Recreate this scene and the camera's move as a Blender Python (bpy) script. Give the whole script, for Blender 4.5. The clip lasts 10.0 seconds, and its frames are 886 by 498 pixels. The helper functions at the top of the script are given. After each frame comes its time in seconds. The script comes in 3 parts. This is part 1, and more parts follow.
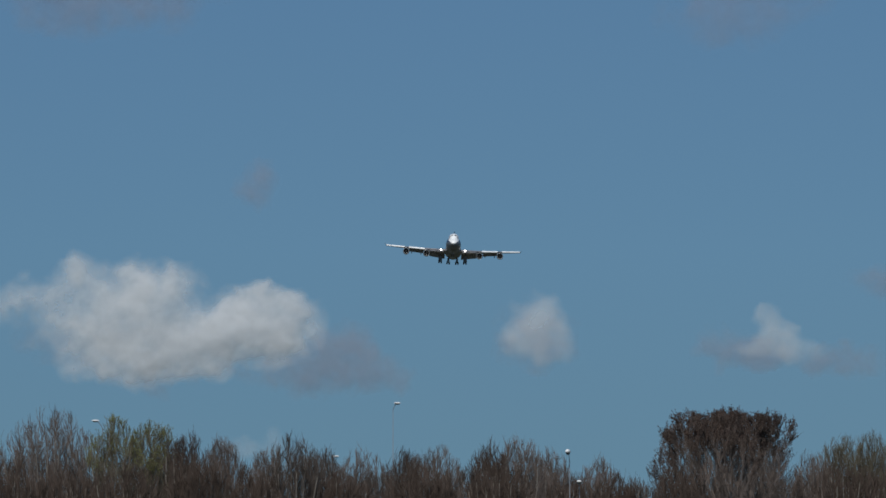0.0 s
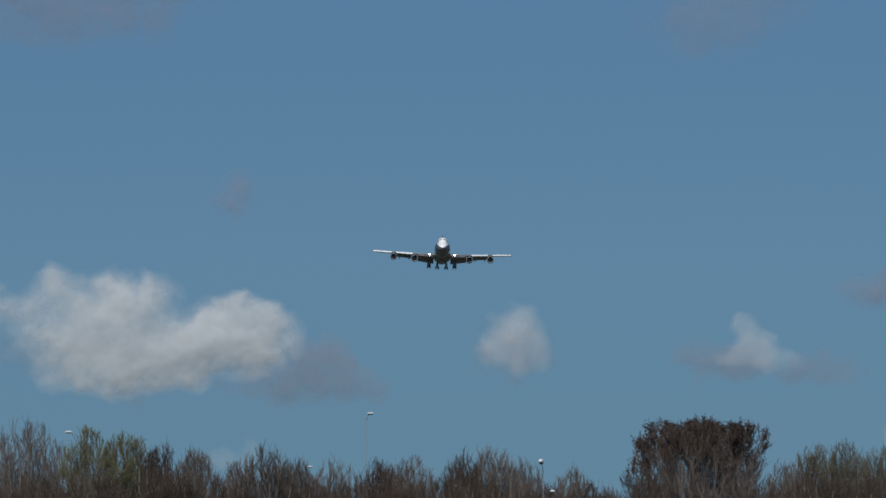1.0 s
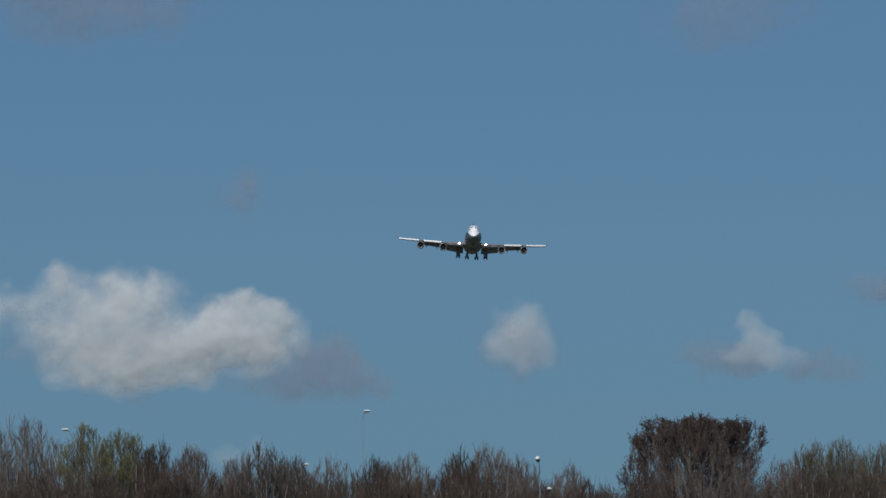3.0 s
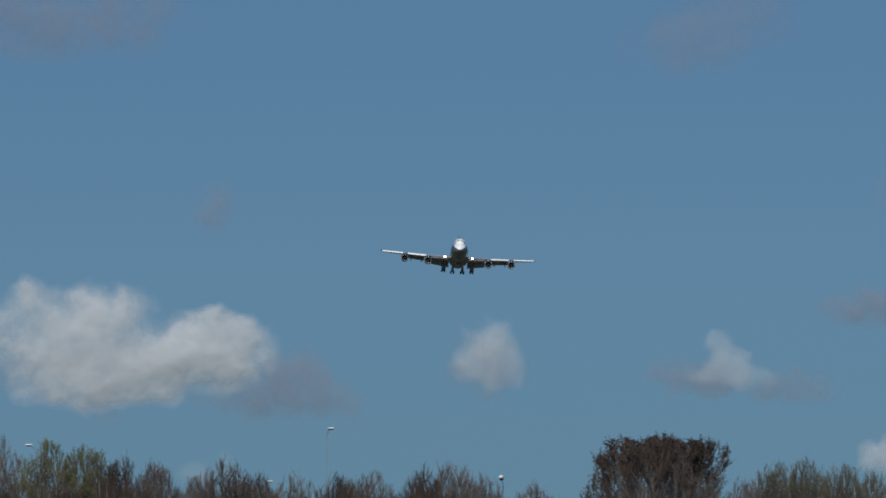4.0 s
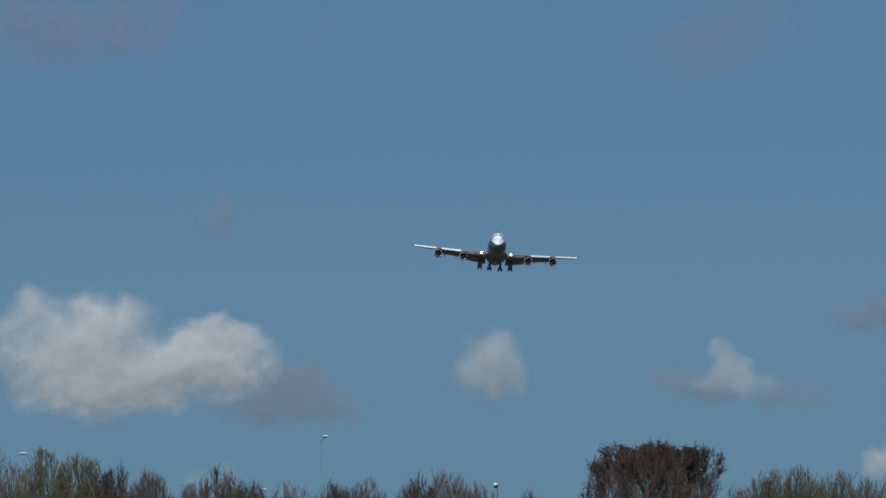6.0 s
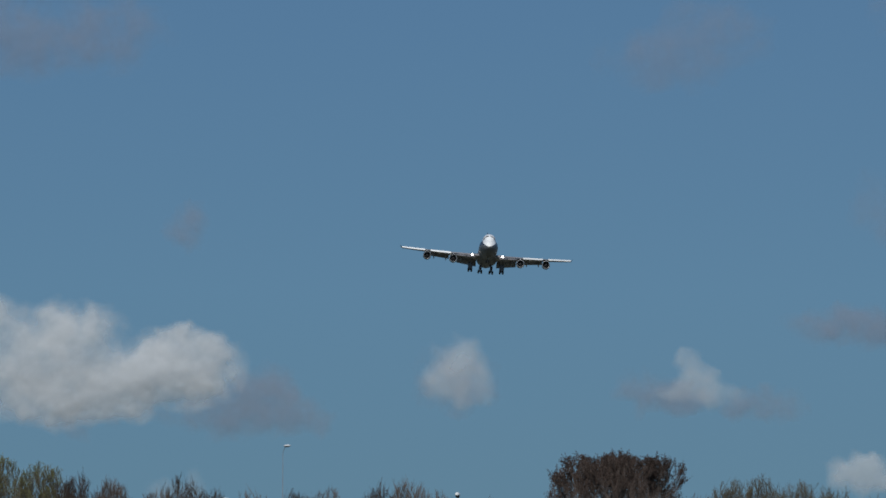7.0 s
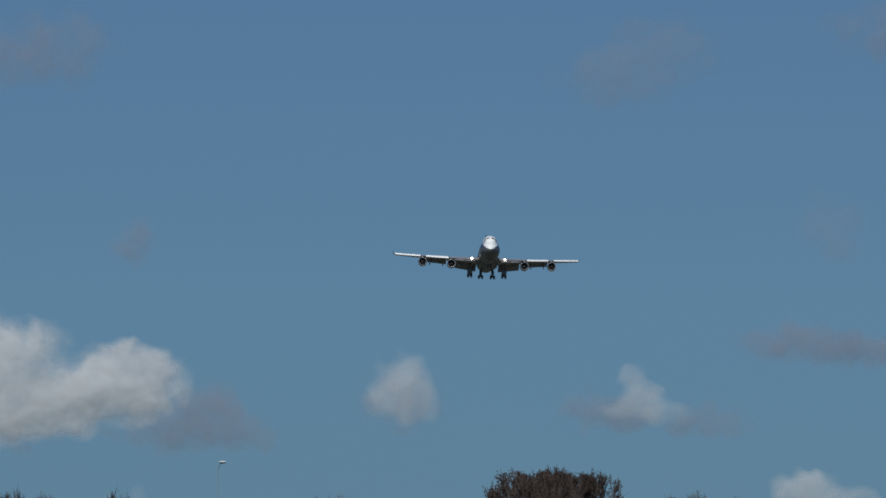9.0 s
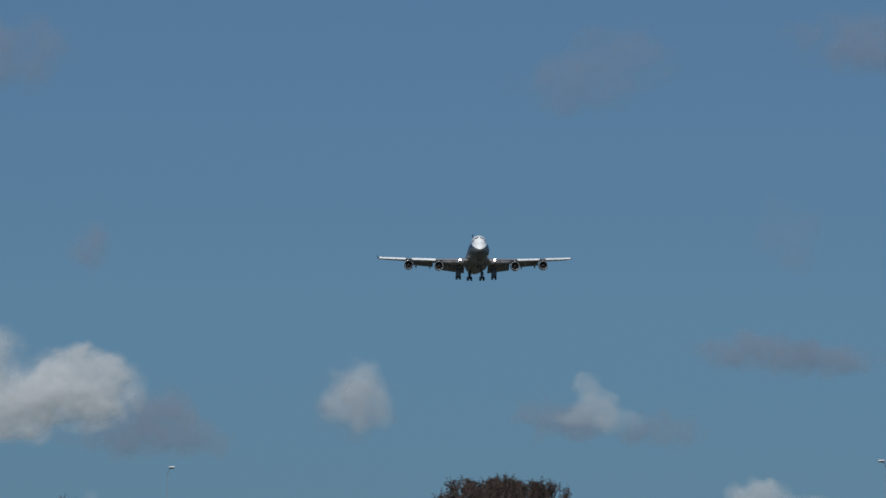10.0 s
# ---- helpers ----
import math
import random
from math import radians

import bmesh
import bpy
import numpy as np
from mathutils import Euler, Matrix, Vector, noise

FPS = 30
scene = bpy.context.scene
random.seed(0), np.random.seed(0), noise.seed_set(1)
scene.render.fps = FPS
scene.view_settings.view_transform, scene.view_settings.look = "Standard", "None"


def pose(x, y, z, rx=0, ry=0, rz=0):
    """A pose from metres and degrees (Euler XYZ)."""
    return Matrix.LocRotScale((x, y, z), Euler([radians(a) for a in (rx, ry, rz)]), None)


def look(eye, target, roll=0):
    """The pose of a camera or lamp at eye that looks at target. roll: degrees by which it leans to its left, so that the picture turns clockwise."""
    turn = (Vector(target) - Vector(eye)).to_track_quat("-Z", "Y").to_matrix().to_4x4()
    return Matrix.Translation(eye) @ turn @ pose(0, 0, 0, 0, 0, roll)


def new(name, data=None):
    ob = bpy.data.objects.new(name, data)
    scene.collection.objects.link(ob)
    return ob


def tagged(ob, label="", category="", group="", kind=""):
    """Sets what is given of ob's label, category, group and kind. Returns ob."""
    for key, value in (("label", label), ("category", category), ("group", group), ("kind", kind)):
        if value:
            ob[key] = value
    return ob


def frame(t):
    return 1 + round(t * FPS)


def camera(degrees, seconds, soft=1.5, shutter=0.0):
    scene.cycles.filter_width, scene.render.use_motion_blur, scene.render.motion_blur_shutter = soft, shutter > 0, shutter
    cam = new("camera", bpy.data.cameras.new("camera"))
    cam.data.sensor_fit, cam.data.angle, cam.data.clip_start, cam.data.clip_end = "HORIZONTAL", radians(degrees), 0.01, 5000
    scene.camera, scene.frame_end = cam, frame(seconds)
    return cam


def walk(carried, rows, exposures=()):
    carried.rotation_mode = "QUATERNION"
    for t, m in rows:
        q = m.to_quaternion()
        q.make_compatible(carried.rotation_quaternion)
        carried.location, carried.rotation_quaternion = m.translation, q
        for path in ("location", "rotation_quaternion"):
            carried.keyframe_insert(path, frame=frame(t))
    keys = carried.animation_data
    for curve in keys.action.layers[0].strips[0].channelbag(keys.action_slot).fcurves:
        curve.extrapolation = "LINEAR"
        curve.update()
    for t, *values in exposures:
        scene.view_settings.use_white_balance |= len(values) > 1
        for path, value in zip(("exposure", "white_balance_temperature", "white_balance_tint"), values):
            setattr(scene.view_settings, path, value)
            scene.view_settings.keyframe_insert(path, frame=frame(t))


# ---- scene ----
# The eye stands on a field; bearings (u to the right, v downwards) are in small units of 1/F radian
# from the line that the camera starts on, which climbs E0 above the horizon.
F = 784 / math.tan(radians(9.5 / 2))
E0 = math.atan(720 / F)
EYE = Vector((0, 0, 1.7))


def bearing(u, v, distance):
    right, ahead, up = Vector((1, 0, 0)), Vector((0, math.cos(E0), math.sin(E0))), Vector((0, -math.sin(E0), math.cos(E0)))
    return EYE + (right * u - up * v + ahead * F).normalized() * distance


AIM = (
    (0, 0, 0, 0),
    (0.3, 3, -5.5, 0.03),
    (0.5, 22.4, -6.4, 0.075),
    (1, 48.4, -17.8, -0.191),
    (1.5, 64.6, -24.8, -0.463),
    (2, 61, -21.7, -0.298),
    (2.5, 60.7, -8.1, -0.258),
    (2.7, 59, -7.5, -0.25),
    (3.8, 77, -44, 0.1),
    (4, 116.1, -45.4, 0.163),
    (4.5, 140.4, -39.8, 0.424),
    (5, 161.3, -45.7, 0.213),
    (5.5, 133.1, -52.7, 0.07),
    (5.7, 119, -54.5, 0.05),
    (6.8, 181, -74, 0.12),
    (7, 193.2, -76.3, 0.17),
    (7.5, 227.6, -79.1, 0.385),
    (8, 292.6, -87.4, 0.425),
    (8.2, 350, -91.5, 0.37),
    (8.5, 374.3, -97.7, 0.295),
    (8.8, 327, -103, 0.25),
    (9, 306.5, -106.3, 0.224),
    (9.5, 336.6, -108.9, 0.255),
    (10, 393.5, -119.2, 0.551),
)
FLIGHT = (
    (0, 4.44, 2351.89, 179.22, 3.17, 0),
    (0.5, 8.05, 2316.25, 177.64, 2.52, 0),
    (1, 11.29, 2280.6, 176.22, 2.18, 0),
    (1.5, 14.67, 2244.99, 174.32, 2.01, 0),
    (2, 17.79, 2209.35, 172.51, 1.97, 0.05),
    (2.5, 20.67, 2173.74, 170.5, 2.57, 0.1),
    (4, 31.38, 2066.81, 164.66, 3.8, 0),
    (4.5, 34.48, 2031.16, 162.69, 3.85, -0.1),
    (5, 38.09, 1995.48, 160.91, 4.28, -0.2),
    (5.5, 41.25, 1959.79, 159.18, 4.41, -0.24),
    (7, 53.26, 1852.57, 154.43, 4.6, -0.35),
    (7.5, 57.27, 1816.82, 152.69, 4.27, -0.42),
    (8, 61.73, 1781.03, 150.95, 3.13, -0.48),
    (8.5, 65.89, 1745.25, 149.08, 2.61, -0.55),
    (9, 70, 1709.48, 146.88, 1.99, -0.62),
    (9.5, 74.64, 1673.66, 144.8, 1.05, -0.68),
    (10, 78.83, 1637.83, 142.79, -0.45, -0.75),
)
cam = camera(9.5, 10.0, soft=1.62, shutter=0.5)
walk(cam, [(t, look(EYE, bearing(u, v, 1000), roll)) for t, u, v, roll in AIM], exposures=[(0, -0.72), (5.5, -0.72), (7.5, -0.79), (10, -0.79)])

# ---- light: clear spring noon, sun high behind the eye ----
SUN_HEIGHT, SUN_TURN = 46, 192
world = bpy.data.worlds.new("sky")
scene.world = world
world.use_nodes = True
wn, wl = world.node_tree.nodes, world.node_tree.links
sky = wn.new("ShaderNodeTexSky")
sky.sky_type, sky.sun_disc = "NISHITA", False
sky.sun_elevation, sky.sun_rotation = radians(SUN_HEIGHT), radians(SUN_TURN)
sky.air_density, sky.dust_density, sky.ozone_density = 1.0, 0.6, 1.6
coord, split, lift, join = (wn.new("ShaderNode" + n) for n in ("TexCoord", "SeparateXYZ", "Math", "CombineXYZ"))
lift.operation = "MULTIPLY_ADD"
lift.inputs[1].default_value, lift.inputs[2].default_value = 0.75, 0.34
wl.new(coord.outputs["Generated"], split.inputs[0])
wl.new(split.outputs["Z"], lift.inputs[0])
wl.new(split.outputs["X"], join.inputs["X"])
wl.new(split.outputs["Y"], join.inputs["Y"])
wl.new(lift.outputs[0], join.inputs["Z"])
wl.new(join.outputs[0], sky.inputs[0])
tone = wn.new("ShaderNodeMix")
tone.data_type, tone.blend_type = "RGBA", "MULTIPLY"
tone.inputs["Factor"].default_value = 1
sky_tint, height = wn.new("ShaderNodeValToRGB"), wn.new("ShaderNodeMapRange")
# tint multiplied over the sky colour by height: slightly green lowest, bluer above
stops = sky_tint.color_ramp.elements
stops[0].position, stops[0].color = 0.0, (0.775, 0.925, 0.765, 1)
stops[1].position, stops[1].color = 1.0, (0.735, 0.965, 0.975, 1)
middle = stops.new(0.42)
middle.color = (0.8, 1.01, 0.912, 1)
height.inputs["From Min"].default_value, height.inputs["From Max"].default_value = 0.03, 0.14
wl.new(split.outputs["Z"], height.inputs["Value"])
wl.new(height.outputs[0], sky_tint.inputs[0])
wl.new(sky_tint.outputs[0], tone.inputs["B"])
wl.new(sky.outputs[0], tone.inputs["A"])
wl.new(tone.outputs["Result"], wn["Background"].inputs["Color"])
wn["Background"].inputs["Strength"].default_value = 0.162
sun = new("sun", bpy.data.lights.new("sun", "SUN"))
sun.data.energy, sun.data.angle, sun.data.color = 5.0, radians(0.53), (1, 0.95, 0.88)
st, se = radians(SUN_TURN), radians(SUN_HEIGHT)
sun.matrix_world = look((0, 0, 0), (-math.sin(st) * math.cos(se), -math.cos(st) * math.cos(se), -math.sin(se)))
scene.cycles.transparent_max_bounces = 256


# ---- materials ----
def material(name, colour, rough=0.6, metal=0.0, grain=0.0, scale=5.0, bump=0.0, second=None, emit=0.0, coat=0.0):
    """A surface with colour variation at two scales and fine relief."""
    m = bpy.data.materials.new(name)
    m.use_nodes = True
    n, l = m.node_tree.nodes, m.node_tree.links
    b = n["Principled BSDF"]
    b.inputs["Roughness"].default_value, b.inputs["Metallic"].default_value = rough, metal
    b.inputs["Base Color"].default_value = (*colour, 1)
    b.inputs["Coat Weight"].default_value = coat
    if emit:
        b.inputs["Emission Color"].default_value, b.inputs["Emission Strength"].default_value = (*colour, 1), emit
    if grain:
        c = n.new("ShaderNodeTexCoord")
        fine, broad = n.new("ShaderNodeTexNoise"), n.new("ShaderNodeTexNoise")
        fine.inputs["Scale"].default_value, broad.inputs["Scale"].default_value = scale, scale / 9
        fine.inputs["Detail"].default_value = 5
        both, ramp = n.new("ShaderNodeMath"), n.new("ShaderNodeMix")
        both.operation = "MULTIPLY"
        ramp.data_type = "RGBA"
        other = second or tuple(v * (1 - grain) for v in colour)
        ramp.inputs["A"].default_value, ramp.inputs["B"].default_value = (*colour, 1), (*other, 1)
        spread = n.new("ShaderNodeMapRange")
        spread.inputs["From Min"].default_value, spread.inputs["From Max"].default_value = 0.12, 0.4
        for t in (fine, broad):
            l.new(c.outputs["Object"], t.inputs["Vector"])
        l.new(fine.outputs["Fac"], both.inputs[0])
        l.new(broad.outputs["Fac"], both.inputs[1])
        l.new(both.outputs[0], spread.inputs["Value"])
        l.new(spread.outputs[0], ramp.inputs["Factor"])
        l.new(ramp.outputs["Result"], b.inputs["Base Color"])
        if bump:
            relief = n.new("ShaderNodeBump")
            relief.inputs["Strength"].default_value, relief.inputs["Distance"].default_value = bump, 0.05
            l.new(fine.outputs["Fac"], relief.inputs["Height"])
            l.new(relief.outputs[0], b.inputs["Normal"])
    return m


WHITE = material("white_paint", (0.86, 0.86, 0.85), 0.24, 0, 0.05, 0.8, coat=1.0)
NAVY = material("navy_paint", (0.013, 0.017, 0.04), 0.4, 0, 0.2, 0.8, coat=0.3)
BELLY = material("belly_grey", (0.1, 0.108, 0.118), 0.5, 0, 0.3, 0.6)
WING = material("wing_grey", (0.24, 0.24, 0.26), 0.5, 0, 0.25, 0.7)
FLAP = material("flap_grey", (0.19, 0.19, 0.205), 0.55, 0, 0.3, 0.9)
SLAT = material("bare_slat", (0.88, 0.88, 0.87), 0.3, 0.0, 0.04, 1.0)
LIP = material("polished_lip", (0.36, 0.37, 0.39), 0.35, 0.5, 0.06, 2.0)
NACELLE = material("nacelle_navy", (0.03, 0.036, 0.06), 0.4, 0, 0.2, 1.2, coat=0.3)
FAN = material("fan_dark", (0.02, 0.02, 0.022), 0.5, 0.6, 0.3, 4)
SPIN = material("spinner_grey", (0.07, 0.07, 0.075), 0.5, 0.2, 0.2, 4)
TYRE = material("tyre_rubber", (0.02, 0.02, 0.021), 0.8, 0, 0.3, 6)
STRUT = material("gear_metal", (0.14, 0.14, 0.15), 0.45, 0.5, 0.2, 4)
GLASS = material("cockpit_glass", (0.01, 0.012, 0.015), 0.12)
BEAM = material("landing_beam", (1, 0.97, 0.92), 0.3, emit=14)
POLE = material("galvanised_pole", (0.2, 0.22, 0.25), 0.5, 0.2, 0.3, 6)
HEAD = material("lamp_head", (0.72, 0.73, 0.73), 0.45, 0, 0.12, 8)
DARK = material("dark_fitting", (0.05, 0.05, 0.055), 0.5, 0, 0.2, 8)
GRASS = material("meadow_grass", (0.075, 0.085, 0.05), 0.9, 0, 0.5, 0.6, 0.4, (0.11, 0.1, 0.075))
BARK = {
    "grey": material("bark_grey", (0.124, 0.099, 0.088), 0.9, 0, 0.5, 1.6, 0.3, (0.038, 0.03, 0.026)),
    "brown": material("bark_brown", (0.052, 0.035, 0.027), 0.9, 0, 0.5, 1.6, 0.3, (0.019, 0.014, 0.011)),
    "dark": material("bark_dark", (0.064, 0.05, 0.043), 0.9, 0, 0.5, 1.6, 0.3, (0.019, 0.015, 0.012)),
    "green": material("bark_olive", (0.095, 0.084, 0.06), 0.9, 0, 0.5, 1.6, 0.3, (0.05, 0.043, 0.028)),
    "pale": material("bark_pale", (0.24, 0.22, 0.195), 0.9, 0, 0.5, 1.6, 0.3, (0.09, 0.075, 0.064)),
}
LEAF = {
    "bud": material("yellow_green_bud", (0.19, 0.2, 0.045), 0.7, 0, 0.5, 3, 0, (0.1, 0.1, 0.03)),
    "big": material("withered_brown_leaf", (0.068, 0.041, 0.031), 0.75, 0, 0.5, 2.5, 0, (0.024, 0.015, 0.012)),
    "green": material("olive_bud", (0.11, 0.11, 0.045), 0.7, 0, 0.5, 3, 0, (0.06, 0.055, 0.03)),
}


def vapour(name, albedo, through_light):
    """Cloud droplets: pale scattering matter whose cover fades towards the outline that the camera sees."""
    m = bpy.data.materials.new(name)
    m.use_nodes = True
    n, l = m.node_tree.nodes, m.node_tree.links
    n.remove(n["Principled BSDF"])
    out = n["Material Output"]
    body, back, mix, clear, blend = (n.new("ShaderNode" + k) for k in ("BsdfDiffuse", "BsdfTranslucent", "MixShader", "BsdfTransparent", "MixShader"))
    for s in (body, back):
        s.inputs["Color"].default_value = (*albedo, 1)
    mix.inputs[0].default_value = through_light
    l.new(body.outputs[0], mix.inputs[1])
    l.new(back.outputs[0], mix.inputs[2])
    cover, c, wisp, fray, alpha = (n.new("ShaderNode" + k) for k in ("Attribute", "TexCoord", "TexNoise", "MapRange", "Math"))
    cover.attribute_name = "cover"
    wisp.inputs["Scale"].default_value, wisp.inputs["Detail"].default_value, wisp.inputs["Roughness"].default_value = 0.06, 5, 0.6
    fray.inputs["From Min"].default_value, fray.inputs["From Max"].default_value = 0.3, 0.7
    fray.inputs["To Min"].default_value, fray.inputs["To Max"].default_value = 0.93, 1.05
    alpha.operation, alpha.use_clamp = "MULTIPLY", True
    l.new(c.outputs["Object"], wisp.inputs["Vector"])
    l.new(wisp.outputs["Fac"], fray.inputs["Value"])
    l.new(cover.outputs["Fac"], alpha.inputs[0])
    l.new(fray.outputs[0], alpha.inputs[1])
    l.new(alpha.outputs[0], blend.inputs[0])
    l.new(clear.outputs[0], blend.inputs[1])
    l.new(mix.outputs[0], blend.inputs[2])
    l.new(blend.outputs[0], out.inputs["Surface"])
    return m


CLOUD = vapour("cloud_white", (0.645, 0.66, 0.68), 0.38)
# shade on cloud and the blue air before it, put into the colour
CLOUD_SHADE = vapour("cloud_shade_grey", (0.325, 0.345, 0.415), 0.4)


# ---- building helpers ----
def part(name, bm, mat, parent=None, label="", smooth=True):
    """One bmesh or mesh as one object under a thing or a part."""
    if isinstance(bm, bmesh.types.BMesh):
        me = bpy.data.meshes.new(name)
        bmesh.ops.recalc_face_normals(bm, faces=bm.faces)
        bm.to_mesh(me)
        bm.free()
    else:
        me = bm
    for x in mat if isinstance(mat, (list, tuple)) else [mat]:
        me.materials.append(x)
    if smooth:
        me.polygons.foreach_set("use_smooth", [True] * len(me.polygons))
    ob = new(name, me)
    ob.parent = parent
    return tagged(ob, label) if label else ob


def loft(bm, rings, close=True, caps=True):
    rows = [[bm.verts.new(p) for p in ring] for ring in rings]
    n = len(rows[0])
    for a, b in zip(rows, rows[1:]):
        for i in range(n if close else n - 1):
            bm.faces.new((a[i], a[(i + 1) % n], b[(i + 1) % n], b[i]))
    if caps and close:
        bm.faces.new(rows[0])
        bm.faces.new(rows[-1])
    return bm


def turned(profile, centre=(0, 0, 0), sides=24, axis="y", caps=False):
    """A turned body: profile of (along, radius) about an axis."""
    cx, cy, cz = centre
    rings = []
    for a, r in profile:
        ring = []
        for i in range(sides):
            w = math.tau * i / sides
            c, s = r * math.cos(w), r * math.sin(w)
            ring.append({"y": (cx + c, cy + a, cz + s), "x": (cx + a, cy + c, cz + s), "z": (cx + c, cy + s, cz + a)}[axis])
        rings.append(ring)
    return loft(bmesh.new(), rings, caps=caps)


def rod(bm, a, b, ra, rb, sides=10):
    a, b = Vector(a), Vector(b)
    d = (b - a).normalized()
    s = d.orthogonal().normalized()
    q = d.cross(s)
    ring = lambda p, r: [p + (s * math.cos(w) + q * math.sin(w)) * r for w in (math.tau * i / sides for i in range(sides))]
    return loft(bm, [ring(a, ra), ring(b, rb)])


def box(bm, centre, size, m=None, bevel=0.0):
    g = bmesh.ops.create_cube(bm, size=1, matrix=(m or Matrix()) @ Matrix.Translation(centre) @ Matrix.Diagonal((*size, 1)))
    if bevel:
        edges = list({e for v in g["verts"] for e in v.link_edges})
        bmesh.ops.bevel(bm, geom=edges, offset=bevel, segments=2, affect="EDGES")
    return bm


# ---- ground ----
bm = bmesh.new()
steps = [-4800, -2400, -1200, -600, -300, -150, -60, 0, 60, 150, 300, 600, 1200, 2400, 4800]
grid = [[bm.verts.new((x, y, 0.0)) for x in steps] for y in steps]
for i in range(len(steps) - 1):
    for j in range(len(steps) - 1):
        bm.faces.new((grid[i][j], grid[i][j + 1], grid[i + 1][j + 1], grid[i + 1][j]))
tagged(part("ground", bm, GRASS, smooth=False), "flat green meadow reaching to the horizon", "ground", kind="structure")


# ---- the airliner: nose towards -y, origin 30 m behind the nose on the fuselage axis ----
def curve(points, s):
    return float(np.interp(s, [p[0] for p in points], [p[1] for p in points]))


LOW_R = ((0, 0.05), (0.3, 0.62), (0.8, 1.08), (1.6, 1.6), (2.6, 2.08), (4, 2.52), (6, 2.93), (8, 3.15), (10, 3.25), (44, 3.25), (50, 3.0), (56, 2.45), (62, 1.65), (67, 0.85), (70, 0.3))
LOW_Z = ((0, -0.75), (2, -0.55), (5, -0.2), (10, 0), (44, 0), (50, 0.25), (56, 0.8), (62, 1.4), (70, 2.1))
TOP_R = ((0, 0.01), (2.2, 0.3), (3.2, 1.0), (4.2, 1.5), (5.5, 1.95), (7, 2.25), (9, 2.4), (21, 2.4), (25, 2.2), (31, 1.8), (70, 0.2))
TOP_Z = ((0, -0.75), (2.2, 0.7), (3.2, 1.0), (4.2, 1.45), (5.5, 1.85), (7, 2.1), (9, 2.25), (21, 2.25), (25, 1.75), (31, 0.6), (44, 0.5), (70, 2.1))


def skin(s, w, out=0.0):
    """A point on the fuselage at station s; w: angle from straight down."""
    r, z = curve(LOW_R, s) + out, curve(LOW_Z, s)
    tr, tz = curve(TOP_R, s) + out, curve(TOP_Z, s)
    dx, dz = math.sin(w), -math.cos(w)
    best = r
    off = tz - z
    proj = dz * off
    root = proj * proj - (off * off - tr * tr)
    if root > 0:
        best = max(best, proj + math.sqrt(root))
    return Vector((dx * best, s - 30, z + dz * best))


def fuselage(parent):
    stations = [0, 0.15, 0.3, 0.55, 0.8, 1.2, 1.6, 2.1, 2.6, 3.2, 3.7, 4.2, 4.8, 5.5, 6.2, 7, 8, 9, 10.5] + list(range(12, 44, 2)) + list(range(44, 71, 2))
    n = 72
    bm = loft(bmesh.new(), [[skin(s, math.tau * i / n) for i in range(n)] for s in stations])
    for f in bm.faces:
        c = f.calc_center_median()
        s = c.y + 30
        line = 2.1 - 2.8 * max(0.0, 1 - s / 8) ** 1.3
        f.material_index = 0 if c.z > line else 1 if c.z > line - 1.7 * min(1.0, s / 6) ** 2 else 2
    body = part("fuselage", bm, [WHITE, NAVY, BELLY], parent, "white over navy paint with a grey belly")
    for side in (-1, 1):
        for k, (w0, w1, s0, s1) in enumerate(((5, 22, 4.7, 5.25), (25, 43, 5.15, 5.75), (46, 62, 6.1, 6.8))):
            bm = bmesh.new()
            quads = []
            for j in range(5):
                w = math.pi - side * radians(w0 + (w1 - w0) * j / 4) * 0.92
                quads.append([skin(s0, w, 0.015), skin((s0 + s1) / 2, w, 0.02), skin(s1, w, 0.015)])
            loft(bm, quads, close=False)
            bmesh.ops.solidify(bm, geom=bm.faces[:], thickness=0.03)
            part("windscreen", bm, GLASS, body, "dark cockpit window")
    # belly fairing between the wing roots
    rings = []
    for s, k in ((17, 0.05), (19, 0.55), (22, 0.9), (26, 1), (36, 1), (40, 0.8), (44, 0.3), (46, 0.05)):
        rings.append([((3.45 * math.cos(w)) * (0.6 + 0.4 * k), s - 30, -1.75 + 1.95 * k * math.sin(w)) for w in (math.tau * i / 28 for i in range(28))])
    part("wing_fairing", loft(bmesh.new(), rings), BELLY, body)


def foil(x, le, chord, z, thick, twist=0.0, droop=1.0):
    """An aerofoil ring across the span at x: leading edge at le, chord aft."""
    pts = []
    for i in range(24):
        w = math.tau * i / 24
        c = 0.5 - 0.5 * math.cos(w)
        t = 5 * thick * (0.2969 * math.sqrt(max(c, 0)) - 0.126 * c - 0.3516 * c * c + 0.2843 * c ** 3 - 0.1036 * c ** 4)
        y, h = c * chord, (t if i < 12 else -t) * chord + 0.02 * math.sin(math.pi * c) * chord
        h -= math.sin(twist) * (y - 0.3 * chord)
        pts.append((x, le + y, z + h))
    return pts


# span station, leading edge (y), chord, height, thickness
PLAN = ((2.6, -10.6, 15.6, -1.95, 0.13), (7, -6.8, 12.4, -1.45, 0.12), (11.7, -2.7, 9.6, -0.85, 0.11), (16, 1.0, 8.0, -0.3, 0.1), (20.8, 5.1, 6.5, 0.32, 0.095), (26, 9.6, 5.2, 1.0, 0.09), (29.8, 12.9, 4.1, 1.55, 0.085))


def wing_at(x):
    x = abs(x)
    return [float(np.interp(x, [p[0] for p in PLAN], [p[k] for p in PLAN])) for k in range(1, 5)]


